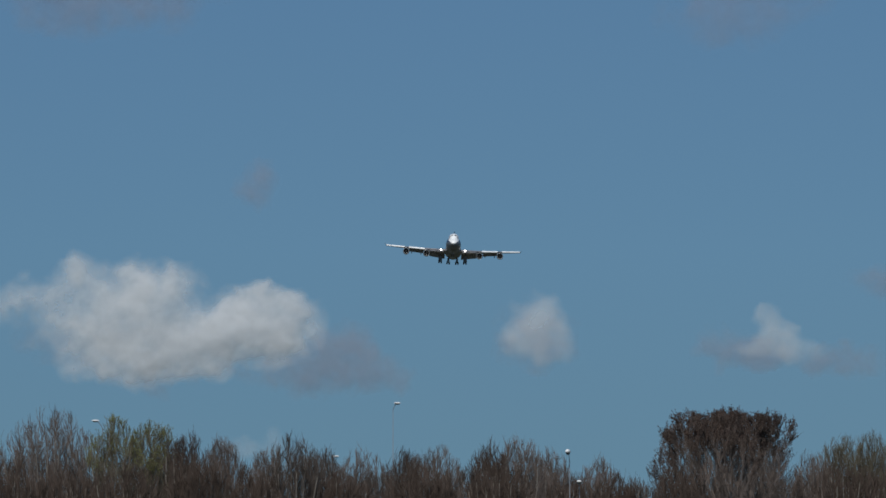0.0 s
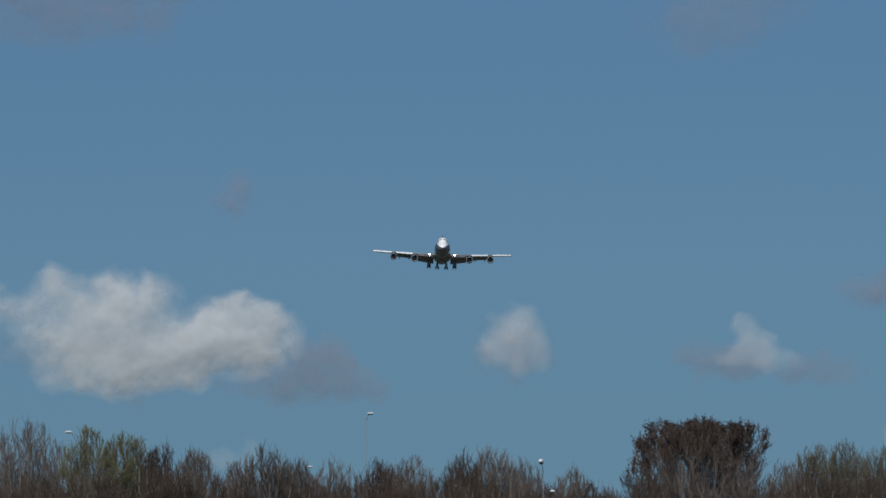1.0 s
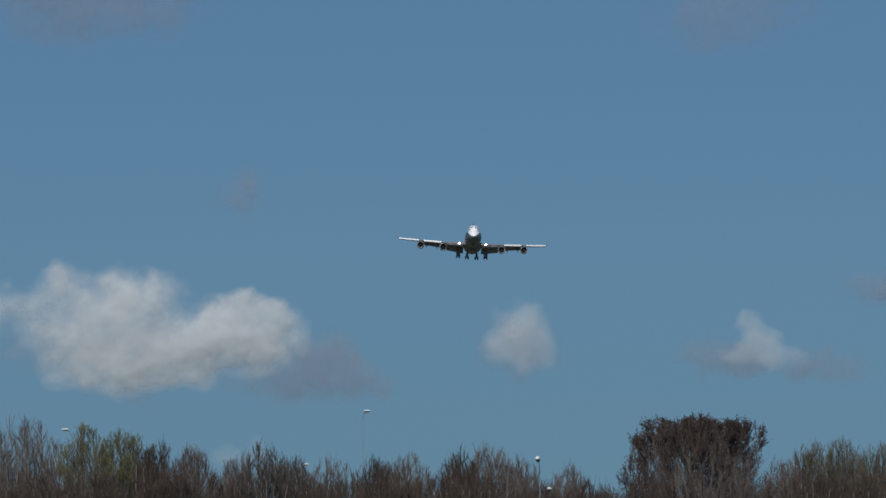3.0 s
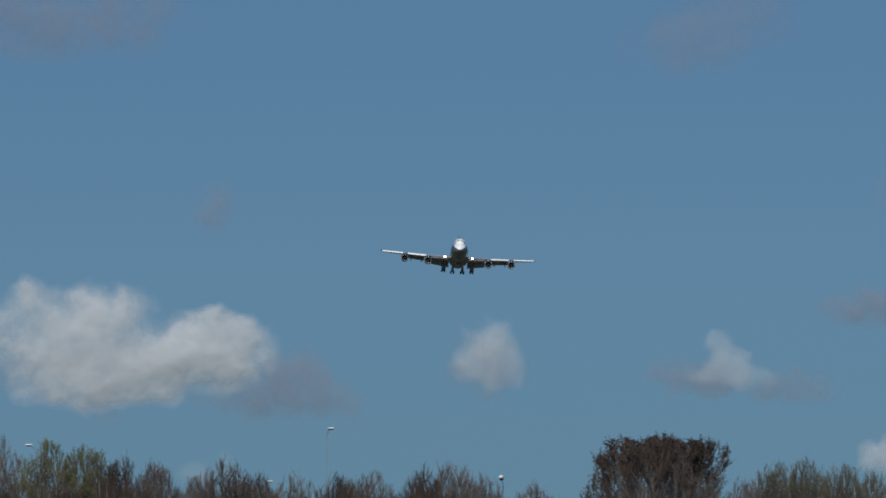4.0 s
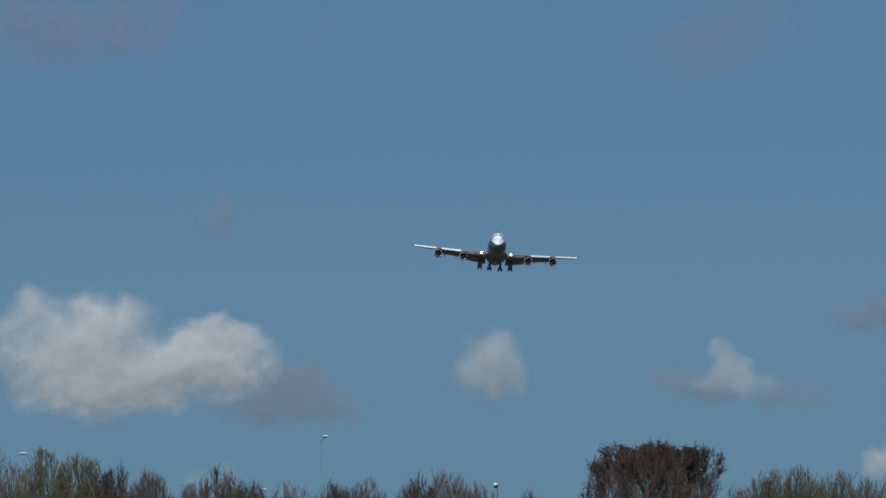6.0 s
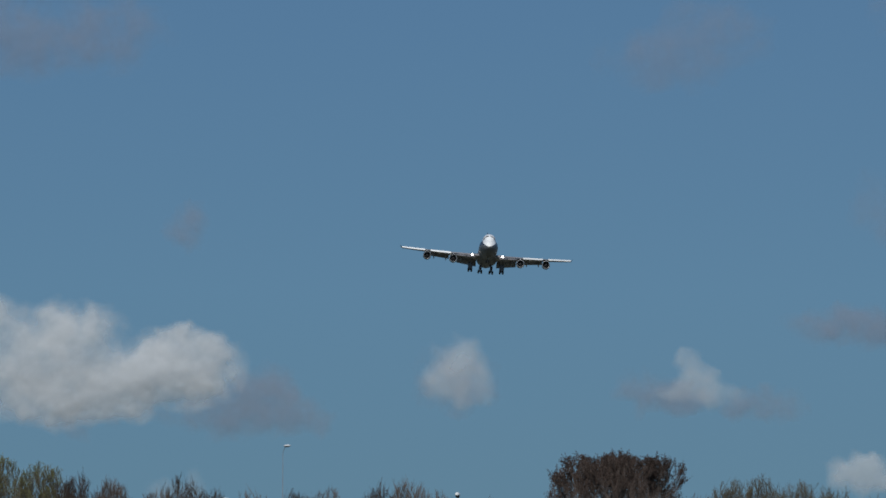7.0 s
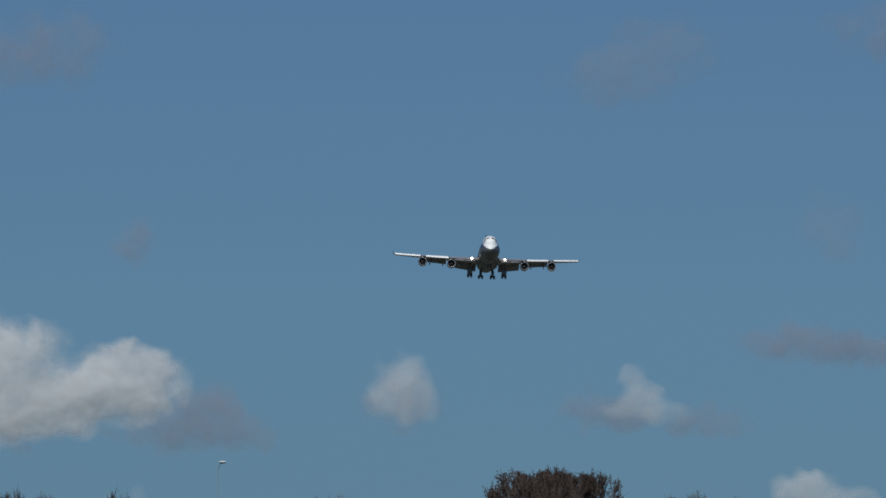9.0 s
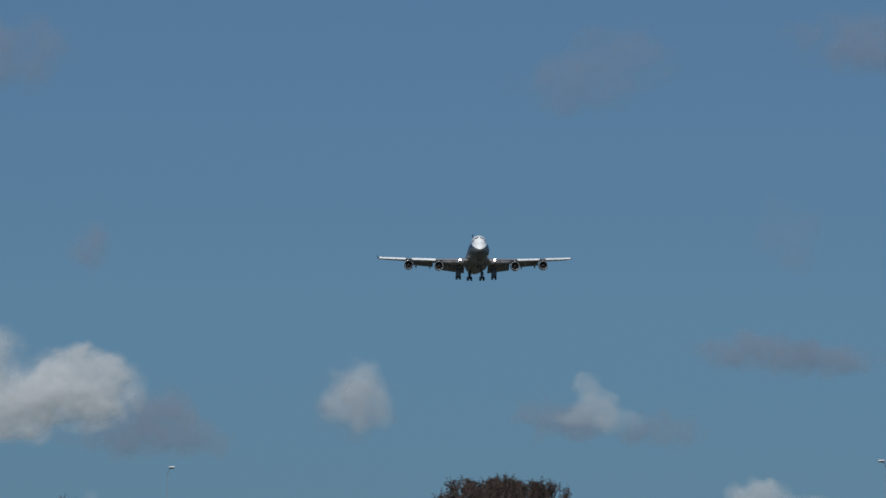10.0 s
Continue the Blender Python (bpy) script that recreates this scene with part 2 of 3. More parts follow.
def wing(parent, side):
    twist = radians(1.5)
    ob = part("wing", loft(bmesh.new(), [foil(side * x, le, c * 0.86, z, th, twist) for x, le, c, z, th in PLAN]), WING, parent, "light grey swept wing")
    # winglet
    rings = []
    for k in range(5):
        f = k / 4
        rings.append(foil(side * (29.8 + 0.75 * f ** 0.8), 13.3 + 2.0 * f, 4.0 - 2.4 * f, 1.6 + 1.2 * f ** 1.4, 0.05))
    part("winglet", loft(bmesh.new(), rings), NAVY, ob, "dark canted winglet")
    # leading-edge slats, drooped forward
    for x0, x1 in ((12.6, 16.14), (16.16, 19.7), (21.6, 24.64), (24.66, 27.44), (27.46, 29.7)):
        rings = []
        for x in (x0, x1):
            le, c, z, th = wing_at(x)
            k = 0.46 + 0.045 * c
            ring = [(0.32 * k, 0.46 * k), (-0.05 * k, 0.34 * k), (-0.42 * k, 0.12 * k), (-0.6 * k, -0.2 * k), (-0.58 * k, -0.36 * k), (-0.45 * k, -0.24 * k), (-0.25 * k, 0.02 * k), (0.05 * k, 0.22 * k)]
            rings.append([(side * x, le + a, z + h) for a, h in ring])
        part("slat", loft(bmesh.new(), rings), SLAT, ob, "bright leading-edge slat", smooth=False)
    for x0, x1 in ((4.2, 7.2), (7.3, 10.6)):
        rings = []
        for x in (x0, x1):
            le, c, z, th = wing_at(x)
            rings.append([(side * x, le + a, z + h) for a, h in ((0.25, -0.25), (-0.55, -0.75), (-0.8, -0.72), (-0.7, -0.6), (0.2, -0.05))])
        part("krueger_flap", loft(bmesh.new(), rings), FLAP, ob)
    # trailing-edge flaps, three leaves each, run out and down
    for x0, x1 in ((3.6, 10.4), (13.2, 19.6)):
        for j, (back, down, size, tilt) in enumerate(((0.80, 0.25, 0.1, 16), (0.885, 0.62, 0.14, 28), (0.99, 1.35, 0.085, 40))):
            rings = []
            for x in (x0, x1):
                le, c, z, th = wing_at(x)
                k = 0.9 if x < 12 else 0.5
                a0, cc = le + back * c, size * c + 0.25
                t = radians(tilt if x < 12 else 0.7 * tilt)
                ring = []
                for a, h in ((0, 0), (0.15, 0.07), (0.5, 0.08), (1, 0), (0.5, -0.05), (0.12, -0.06)):
                    ring.append((side * x, a0 + cc * (a * math.cos(t) + h * math.sin(t)), z - down * k + cc * (h * math.cos(t) - a * math.sin(t))))
                rings.append(ring)
            part("flap", loft(bmesh.new(), rings), FLAP, ob)
    for x in (5.2, 8.9, 14.2, 18.4):
        le, c, z, th = wing_at(x)
        prof = [(0, 0.05), (0.6, 0.26), (1.6, 0.38), (3.0, 0.36), (4.2, 0.22), (5.0, 0.04)]
        rings = []
        for a, r in prof:
            sag = 0.22 * max(0, a - 1.2) ** 1.25
            rings.append([(side * x + 0.75 * r * math.cos(w), le + 0.5 * c + a * (0.5 + 0.045 * c), z - 0.8 - sag + 1.35 * r * math.sin(w)) for w in (math.tau * i / 10 for i in range(10))])
        part("flap_fairing", loft(bmesh.new(), rings), FLAP, ob)
    # landing light in the wing root
    le, c, z, th = wing_at(5.3)
    bm = turned([(0.12, 0.02), (0.0, 0.3), (0.15, 0.42), (0.35, 0.44), (0.5, 0.05)], (side * 5.3, le - 0.75, z + 0.12), 18)
    part("light_housing", bm, STRUT, ob)
    bm = turned([(-0.08, 0.02), (-0.06, 0.24), (0.02, 0.33), (0.08, 0.02)], (side * 5.3, le - 0.8, z + 0.12), 18, caps=True)
    part("landing_light", bm, BEAM, ob, "lit white landing light")


def engine(parent, x, y, z):
    """A turbofan with its inlet at y."""
    side = 1 if x > 0 else -1
    out = turned([(0.0, 1.2), (0.25, 1.32), (0.9, 1.42), (2.2, 1.44), (3.4, 1.3), (4.3, 1.08), (4.3, 1.0), (3.3, 1.18), (1.0, 1.14)], (x, y, z), 32)
    ob = part("engine", out, NACELLE, parent, "dark turbofan nacelle with a bright inlet lip")
    part("inlet_lip", turned([(0.95, 1.14), (0.35, 1.14), (0.12, 1.17), (0.0, 1.23), (0.03, 1.3), (0.2, 1.345), (0.4, 1.37)], (x, y - 0.06, z), 32), LIP, ob, "polished inlet lip")
    part("fan", turned([(1.0, 1.16), (1.02, 0.5), (1.05, 0.02)], (x, y, z), 32), FAN, ob)
    part("spinner", turned([(0.45, 0.02), (0.6, 0.16), (0.85, 0.3), (1.02, 0.36)], (x, y, z), 20), SPIN, ob)
    bm = bmesh.new()
    for i in range(22):
        w = math.tau * i / 22
        box(bm, (0.74, 0, 0), (0.78, 0.05, 0.12), Matrix.Translation((x, y + 0.92, z)) @ Matrix.Rotation(-w, 4, "Y") @ Matrix.Rotation(0.6, 4, "X"))
    part("fan_blades", bm, FAN, ob, smooth=False)
    part("core", turned([(3.0, 0.95), (4.6, 0.8), (5.4, 0.55), (6.3, 0.08)], (x, y, z), 24), STRUT, ob)
    le, c, wz, th = wing_at(x)
    rings = []
    for a, h0, h1, t in ((y + 0.9, z + 1.25, z + 1.55, 0.08), (y + 2.2, z + 1.1, z + 1.95, 0.2), (le + 0.4, z + 0.8, wz + 0.15, 0.22), (le + 0.45 * c, z + 1.1, wz - 0.1, 0.14)):
        rings.append([(x - t, a, h0), (x + t, a, h0), (x + t * 0.7, a, h1), (x - t * 0.7, a, h1)])
    part("pylon", loft(bmesh.new(), rings), WING, ob)


def bogie(parent, x, y, top, low, name):
    """A main gear leg with a four-wheel truck."""
    bm = bmesh.new()
    rod(bm, (x * 0.97, y - 0.1, top), (x, y, low + 0.75), 0.24, 0.2, 14)
    rod(bm, (x, y, low + 0.95), (x, y, low + 0.5), 0.13, 0.13, 12)
    leg = part(name, bm, STRUT, parent, "steel landing gear leg")
    bm = bmesh.new()
    rod(bm, (x * 0.72, y - 0.2, top), (x, y, low + 1.5), 0.08, 0.08)
    rod(bm, (x, y + 1.6, top), (x, y + 0.1, low + 1.2), 0.09, 0.09)
    part("brace", bm, STRUT, leg)
    bm = bmesh.new()
    rod(bm, (x, y - 0.85, low + 0.5), (x, y + 0.85, low + 0.72), 0.13, 0.13)
    for a in (-0.75, 0.75):
        rod(bm, (x - 0.6, y + a, low + 0.61 + a * 0.13), (x + 0.6, y + a, low + 0.61 + a * 0.13), 0.09, 0.09)
    part("truck_beam", bm, STRUT, leg)
    for a in (-0.75, 0.75):
        for b in (-0.53, 0.53):
            prof = [(-0.29, 0.3), (-0.29, 0.52), (-0.22, 0.61), (0, 0.635), (0.22, 0.61), (0.29, 0.52), (0.29, 0.3)]
            bm = turned(prof, (x + b, y + a, low + 0.61 + a * 0.13), 22, "x", caps=True)
            part("wheel", bm, TYRE, leg, "black rubber tyre")
    bm = bmesh.new()
    if name == "wing_gear":
        box(bm, (x, y - 0.42, (top + low) / 2 - 0.35), (1.65, 0.07, 2.9), None, 0.02)
    else:
        box(bm, (x, y - 0.45, -4.5), (0.95, 0.07, 1.5), None, 0.02)
    part("gear_door", bm, NACELLE, leg, smooth=False)


def nose_gear(parent):
    bm = bmesh.new()
    rod(bm, (0, -22.0, -2.4), (0, -22.3, -5.1), 0.15, 0.12, 14)
    rod(bm, (0, -20.6, -2.6), (0, -22.2, -4.3), 0.07, 0.07)
    rod(bm, (-0.45, -22.3, -5.15), (0.45, -22.3, -5.15), 0.08, 0.08)
    leg = part("nose_gear", bm, STRUT, parent, "steel nose gear leg")
    for b in (-0.46, 0.46):
        part("wheel", turned([(-0.2, 0.28), (-0.2, 0.46), (-0.14, 0.57), (0, 0.6), (0.14, 0.57), (0.2, 0.46), (0.2, 0.28)], (b, -22.3, -5.15), 22, "x", caps=True), TYRE, leg, "black rubber tyre")
    for b in (-0.85, 0.85):
        part("gear_door", box(bmesh.new(), (b, -22.2, -3.55), (0.05, 2.2, 1.0), None, 0.02), BELLY, leg, smooth=False)


def airliner():
    top = tagged(new("airliner"), "four-engined jumbo airliner with wheels and flaps down, white over navy", "airplane")
    fuselage(top)
    for side in (-1, 1):
        wing(top, side)
        tail = part("tailplane", loft(bmesh.new(), [foil(side * x, le, c, z, 0.09) for x, le, c, z in ((0.6, 27, 8.6, 1.9), (6, 31.2, 5.6, 2.6), (11.1, 35.2, 2.6, 3.3))]), WING, top)
        bogie(top, side * 5.5, 1.9, -1.6, -6.45, "wing_gear")
        bogie(top, side * 1.92, 5.0, -3.0, -6.45, "body_gear")
        engine(top, side * 11.7, -7.0, -3.1)
        engine(top, side * 20.8, 2.2, -1.75)
    rings = []
    for h, le, c in ((2.6, 23.5, 12.2), (5, 26, 10.6), (9, 30.2, 8), (11.3, 32.7, 5.8)):
        rings.append([(p[2], p[1], h) for p in foil(0, le, c, 0, 0.06)])
    part("tail_fin", loft(bmesh.new(), rings), NAVY, top, "dark painted tail fin")
    nose_gear(top)
    return top


# ---- trees ----
def sticks(segments, sides=3):
    """One mesh of tapered sticks; segments hold start, end and both radii."""
    a = np.array([s[0] for s in segments], dtype=float)
    b = np.array([s[1] for s in segments], dtype=float)
    r = np.array([s[2:] for s in segments], dtype=float)
    d = b - a
    d /= np.linalg.norm(d, axis=1, keepdims=True) + 1e-9
    ref = np.where(np.abs(d[:, :1]) < 0.8, np.array([[1.0, 0, 0]]), np.array([[0, 1.0, 0]]))
    p = np.cross(d, ref)
    p /= np.linalg.norm(p, axis=1, keepdims=True)
    q = np.cross(d, p)
    verts = np.zeros((len(a), 2 * sides, 3))
    for i in range(sides):
        w = math.tau * i / sides
        off = p * math.cos(w) + q * math.sin(w)
        verts[:, i] = a + off * r[:, :1]
        verts[:, sides + i] = b + off * r[:, 1:]
    base = np.arange(len(a))[:, None] * (2 * sides)
    faces = []
    for i in range(sides):
        j = (i + 1) % sides
        faces.append(base + np.array([[i, j, sides + j, sides + i]]))
    faces = np.concatenate(faces).tolist()
    me = bpy.data.meshes.new("sticks")
    me.from_pydata(verts.reshape(-1, 3).tolist(), [], faces)
    me.update()
    return me


def leaves(points, size, rnd):
    """Small folded leaves scattered at the given tips."""
    verts, faces = [], []
    for p in points:
        d = Vector((rnd.uniform(-0.8, 0.8), rnd.uniform(-0.8, 0.8), rnd.uniform(0.1, 1.2))).normalized()
        s = d.orthogonal().normalized()
        s = (s * math.cos(rnd.random() * 6.3) + d.cross(s) * math.sin(rnd.random() * 6.3)).normalized()
        k = size * rnd.uniform(0.6, 1.5)
        n = d.cross(s) * 0.2 * k
        i = len(verts)
        p = Vector(p)
        verts += [p, p + d * k * 0.5 + s * k * 0.2 + n, p + d * k, p + d * k * 0.5 - s * k * 0.2 + n]
        faces += [(i, i + 1, i + 2), (i, i + 2, i + 3)]
    me = bpy.data.meshes.new("leaves")
    me.from_pydata([tuple(v) for v in verts], [], faces)
    return me


def bare_tree(style, height, width, seed):
    """A leafless tree: limbs fan up out of a low fork and split three times into ever finer, ascending twigs."""
    rnd = random.Random(seed)
    thick, fine, tips = [], [], []
    half = 0.5 * width
    drop = {"big": 0.55, "grey": 0.9, "bud": 1.25, "green": 0.9}.get(style, 0.8) * half ** 0.8
    power = 7.0 if style == "big" else 2.0

    def crest(x, y):
        """The height of the crown's surface."""
        q = math.hypot(x, y) / half
        lump = 0.3 * noise.noise(Vector((x * 1.5 + seed, y * 1.5, 0.0))) + 0.22 * noise.noise(Vector((x * 4 + seed, y * 4, 5.0)))
        return height - 0.1 - drop * min(q, 1.4) ** power + lump * min(1.0, width / 2.5) * (0.7 if style == "big" else 1.6)

    def shoot(store, a, way, length, ra, rb, n, lift, stray):
        """A tapering shoot that bends upwards as it grows; returns its points, or nothing where it has no room."""
        b = a + way * length
        over = crest(b.x, b.y) + stray - a.z
        rise = b.z - a.z
        if rise > over:
            length *= max(over, 0) / rise
        reach, at = math.hypot(b.x, b.y), math.hypot(a.x, a.y)
        limit = half * (1.04 + 0.5 * stray)
        if reach > limit and reach > at:
            length *= max(0.0, min(1.0, (limit - at) / (reach - at)))
        if length < 0.06:
            return None
        pts, way = [a], way.copy()
        for i in range(n):
            way = (way + Vector((rnd.gauss(0, 0.07), rnd.gauss(0, 0.07), lift))).normalized()
            p = pts[-1] + way * (length / n)
            store.append((pts[-1], p, ra + (rb - ra) * i / n, ra + (rb - ra) * (i + 1) / n))
            pts.append(p)
        return pts

    def along(pts, f):
        j = min(int(f * (len(pts) - 1)), len(pts) - 2)
        return pts[j].lerp(pts[j + 1], f * (len(pts) - 1) - j)

    def fork(pts, f, low, high):
        """A way that leaves a shoot sideways by an angle between low and high."""
        j = min(int(f * (len(pts) - 1)), len(pts) - 2)
        main = (pts[j + 1] - pts[j]).normalized()
        side = main.orthogonal().normalized()
        w, open_by = rnd.uniform(0, math.tau), radians(rnd.uniform(low, high))
        side = side * math.cos(w) + main.cross(side) * math.sin(w)
        return (main * math.cos(open_by) + side * math.sin(open_by) + Vector((0, 0, 0.12))).normalized()

    fork_at = height * 0.24
    thick.append((Vector((0, 0, 0)), Vector((0, 0, fork_at)), 0.12 + 0.02 * width, 0.1 + 0.015 * width))
    limbs = int(9 + (6.0 if style == "big" else 3.3) * width)
    sparse = style in ("grey", "green")
    for i in range(limbs):
        w, q = i * 2.399963 + seed, math.sqrt((i + 0.5) / limbs) * 0.9
        x, y = half * q * math.cos(w), half * q * math.sin(w)
        start, end = Vector((0, 0, fork_at * rnd.uniform(0.7, 1))), Vector((x, y, crest(x, y) - rnd.uniform(0.25, 0.9)))
        if style == "big" and i > 0.5 * limbs:
            # the outer limbs end at all heights, so that the crown stays broad down to the shrubs
            end.z -= rnd.uniform(0, 2.6)
            x, y = x * 1.5, y * 1.5
        bend = Vector((x * rnd.uniform(0.45, 0.8), y * rnd.uniform(0.45, 0.8), start.z + (end.z - start.z) * 0.5))
        limb = [start]
        for k in range(1, 9):
            f = k / 8
            p = start * (1 - f) ** 2 + bend * 2 * f * (1 - f) + end * f * f
            p += Vector((rnd.gauss(0, 0.03), rnd.gauss(0, 0.03), 0)) * (k < 8)
            thick.append((limb[-1], p, 0.05 - 0.04 * (k - 1) / 8, 0.05 - 0.04 * f))
            limb.append(p)
        for j in range(13):
            f = 0.42 + 0.57 * (j + rnd.random()) / 13
            bough = shoot(fine, along(limb, f), fork(limb, f, 14, 40), rnd.uniform(0.8, 1.9) * (1.25 - 0.75 * f) * (1.25 if style == "big" else 1), 0.014, 0.007, 4, 0.1, rnd.gauss(-0.1, 0.08))
            if not bough:
                continue
            for _ in range(7 if style == "big" else 6):
                g = rnd.uniform(0.25, 1.0)
                stray = rnd.gauss(0, 0.1) + (rnd.uniform(0.1, 0.3) if rnd.random() < 0.1 else 0)
                twig = shoot(fine, along(bough, g), fork(bough, g, 12, 36), rnd.uniform(0.35, 0.9), 0.008, 0.004, 2, 0.08, stray)
                if not twig:
                    continue
                tips.append((twig, 1))
                for _ in range(3 if sparse else 4):
                    g = rnd.uniform(0.2, 1.0)
                    spray = shoot(fine, along(twig, g), fork(twig, g, 10, 34), rnd.uniform(0.14, 0.45), 0.0055, 0.0025, 1, 0.08, stray + rnd.gauss(0, 0.05))
                    if spray:
                        tips.append((spray, 0))
    top = new("tree")
    bark = BARK[{"bud": "green", "big": "grey"}.get(style, style)]
    part("trunk", sticks(thick, 7), BARK["pale"] if rnd.random() < 0.5 and style != "big" else bark, top)
    part("crown", sticks(fine), bark, top, smooth=False)
    if style in LEAF:
        spots = []
        for twig, long in tips:
            e = twig[-1]
            depth = crest(e.x, e.y) - e.z
            rim = math.hypot(e.x, e.y) / half
            if style == "big":
                count = (18 if long else 6) if depth < 0.75 else (10 if long else 3) if depth < 1.2 else (4 if long else 1) if rim > 0.8 else 0
                loose, first = 0.028, 0.15
            elif style == "bud":
                count, loose, first = (3 if depth < 0.5 else 1 if depth < 0.95 else 0), 0.02, 0.3
            else:
                count, loose, first = (1 if depth < 0.5 else 0), 0.02, 0.4
            for _ in range(count):
                spots.append(along(twig, rnd.uniform(first, 1.0)) + Vector((rnd.gauss(0, loose), rnd.gauss(0, loose), rnd.gauss(0, loose))))
        part("foliage", leaves(spots, {"big": 0.065, "bud": 0.055}.get(style, 0.045), rnd), LEAF[style], top, {"big": "withered dark brown leaves", "bud": "fresh yellow-green buds", "green": "olive buds"}[style], smooth=False)
    return top


TREE_WORDS = {
    "grey": "bare grey-brown tree with fine upright twigs",
    "brown": "bare brown shrubby tree with dense twigs",
    "dark": "bare dark brown tree with upright twigs",
    "bud": "slender tree with fresh yellow-green buds on top",
    "green": "bare olive-tinged tree with budding twigs",
    "big": "broad-crowned tree with withered dark brown leaves",
}
# bearing, top (both in bearing units), crown width (units), distance, style
WOOD = (
    (-845, 298, 150, 228, "grey"), (-696, 280, 195, 235, "grey"), (-579, 296, 112, 215, "bud"), (-512, 298, 115, 217, "bud"),
    (-454, 323, 80, 205, "brown"), (-389, 326, 70, 212, "grey"), (-434, 358, 130, 198, "brown"), (-314, 350, 80, 220, "grey"),
    (-264, 333, 110, 205, "dark"), (-214, 352, 90, 212, "dark"), (-144, 354, 120, 240, "grey"), (-64, 352, 80, 210, "brown"),
    (-14, 345, 110, 222, "grey"), (-39, 372, 150, 203, "brown"), (81, 342, 80, 208, "brown"), (136, 328, 110, 215, "grey"),
    (191, 352, 90, 225, "grey"), (96, 372, 160, 203, "brown"), (271, 370, 90, 215, "grey"), (306, 392, 120, 206, "brown"),
    (226, 396, 100, 212, "brown"), (506, 290, 280, 200, "big"), (416, 384, 120, 197, "brown"), (656, 356, 80, 222, "grey"),
    (706, 326, 90, 225, "green"), (761, 322, 95, 224, "green"), (826, 328, 100, 222, "green"), (886, 342, 100, 224, "green"),
    (716, 372, 160, 212, "brown"), (816, 372, 170, 214, "brown"), (956, 360, 130, 220, "grey"), (1046, 372, 140, 218, "brown"),
    (1140, 380, 150, 222, "grey"), (1240, 376, 150, 220, "brown"), (-560, 372, 150, 204, "brown"), (-660, 376, 170, 208, "brown"),
    (-130, 388, 130, 236, "dark"), (30, 380, 120, 238, "dark"), (180, 388, 130, 240, "brown"), (350, 402, 120, 236, "dark"), (-480, 352, 130, 240, "dark"),
    (-640, 350, 140, 242, "dark"), (-740, 345, 150, 240, "brown"), (640, 388, 130, 236, "dark"), (780, 362, 150, 238, "dark"),
    (-770, 372, 170, 206, "brown"), (-344, 384, 130, 203, "brown"), (580, 392, 150, 206, "brown"), (-180, 386, 140, 206, "brown"),
)


def woods():
    for k, (u, v, w, d, style) in enumerate(WOOD):
        tip = bearing(u, v, d)
        ob = bare_tree(style, tip.z, w * d / F, 100 + k)
        ob.location = (tip.x, tip.y, 0)
        tagged(ob, TREE_WORDS[style], "tree", "trees along the field edge")


# ---- street lamps ----
def street_lamp(u, v, distance, arm, turn, name_label, head=(0.42, 0.2, 0.08)):
    """A tapered pole with a curved arm and a flat luminaire; the head is at the given bearing."""
    tip = bearing(u, v, distance)
    top = tagged(new("street_lamp"), name_label, "street lamp", "street lamps behind and before the trees")
    top.location, top.rotation_euler = (tip.x, tip.y, 0), (0, 0, turn)
    h, slim = tip.z, distance / 281
    bm = bmesh.new()
    rod(bm, (arm, 0, 0), (arm, 0, 1.2), 0.07 * slim, 0.065 * slim, 12)
    rod(bm, (arm, 0, 1.2), (arm, 0, h - 0.45 * min(1, arm * 2 + 0.1)), 0.03 * slim, 0.015 * slim, 12)
    part("pole", bm, POLE, top, "grey galvanised pole")
    bm = bmesh.new()
    pts = [Vector((arm - arm * 0.9 * f, 0, h - 0.45 * min(1, arm * 2 + 0.1) * (1 - f) ** 2 - 0.02)) for f in (i / 8 for i in range(9))]
    for a, b in zip(pts, pts[1:]):
        rod(bm, a, b, 0.016 * slim, 0.016 * slim, 8)
    part("arm", bm, POLE, top)
    l, w, t = head
    rings = []
    for f, k in ((-0.5, 0.25), (-0.44, 0.7), (-0.2, 1), (0.2, 1), (0.42, 0.75), (0.5, 0.3)):
        rings.append([(f * l, 0.5 * w * k * math.cos(a), t * (k * 0.75 * math.sin(a) if math.sin(a) > 0 else 0.3 * k * math.sin(a))) for a in (math.tau * i / 16 for i in range(16))])
    lum = part("luminaire", loft(bmesh.new(), [[(x, y, h + z) for x, y, z in r] for r in rings]), HEAD, top, "pale lamp head")
    rings = [[(x * 0.8, y * 0.8, h - 0.05 * t + min(z, 0) * 1.6 - 0.035 * (1 if z <= 0 else 0)) for x, y, z in r] for r in rings[1:-1]]
    part("lens", loft(bmesh.new(), rings), DARK, lum, "dark underside")


def lamps():
    street_lamp(-81, 273, 281, 0.3, 2.4, "tall grey street lamp mast rising above the trees")
    street_lamp(-615, 304, 302, 0.4, 0.15, "street lamp with a curved arm behind the trees")
    street_lamp(-189, 367, 356, 0.3, 2.7, "street lamp half hidden behind bare trees")
    street_lamp(1178, 247, 265, 0.3, 0.5, "tall grey street lamp mast rising above the trees")
    street_lamp(221, 359, 176, 0.3, 1.35, "white-headed street lamp in front of the trees", (0.4, 0.15, 0.12))
    street_lamp(241, 412, 178, 0.25, 1.5, "street lamp with a dark underside before the trees", (0.4, 0.17, 0.08))


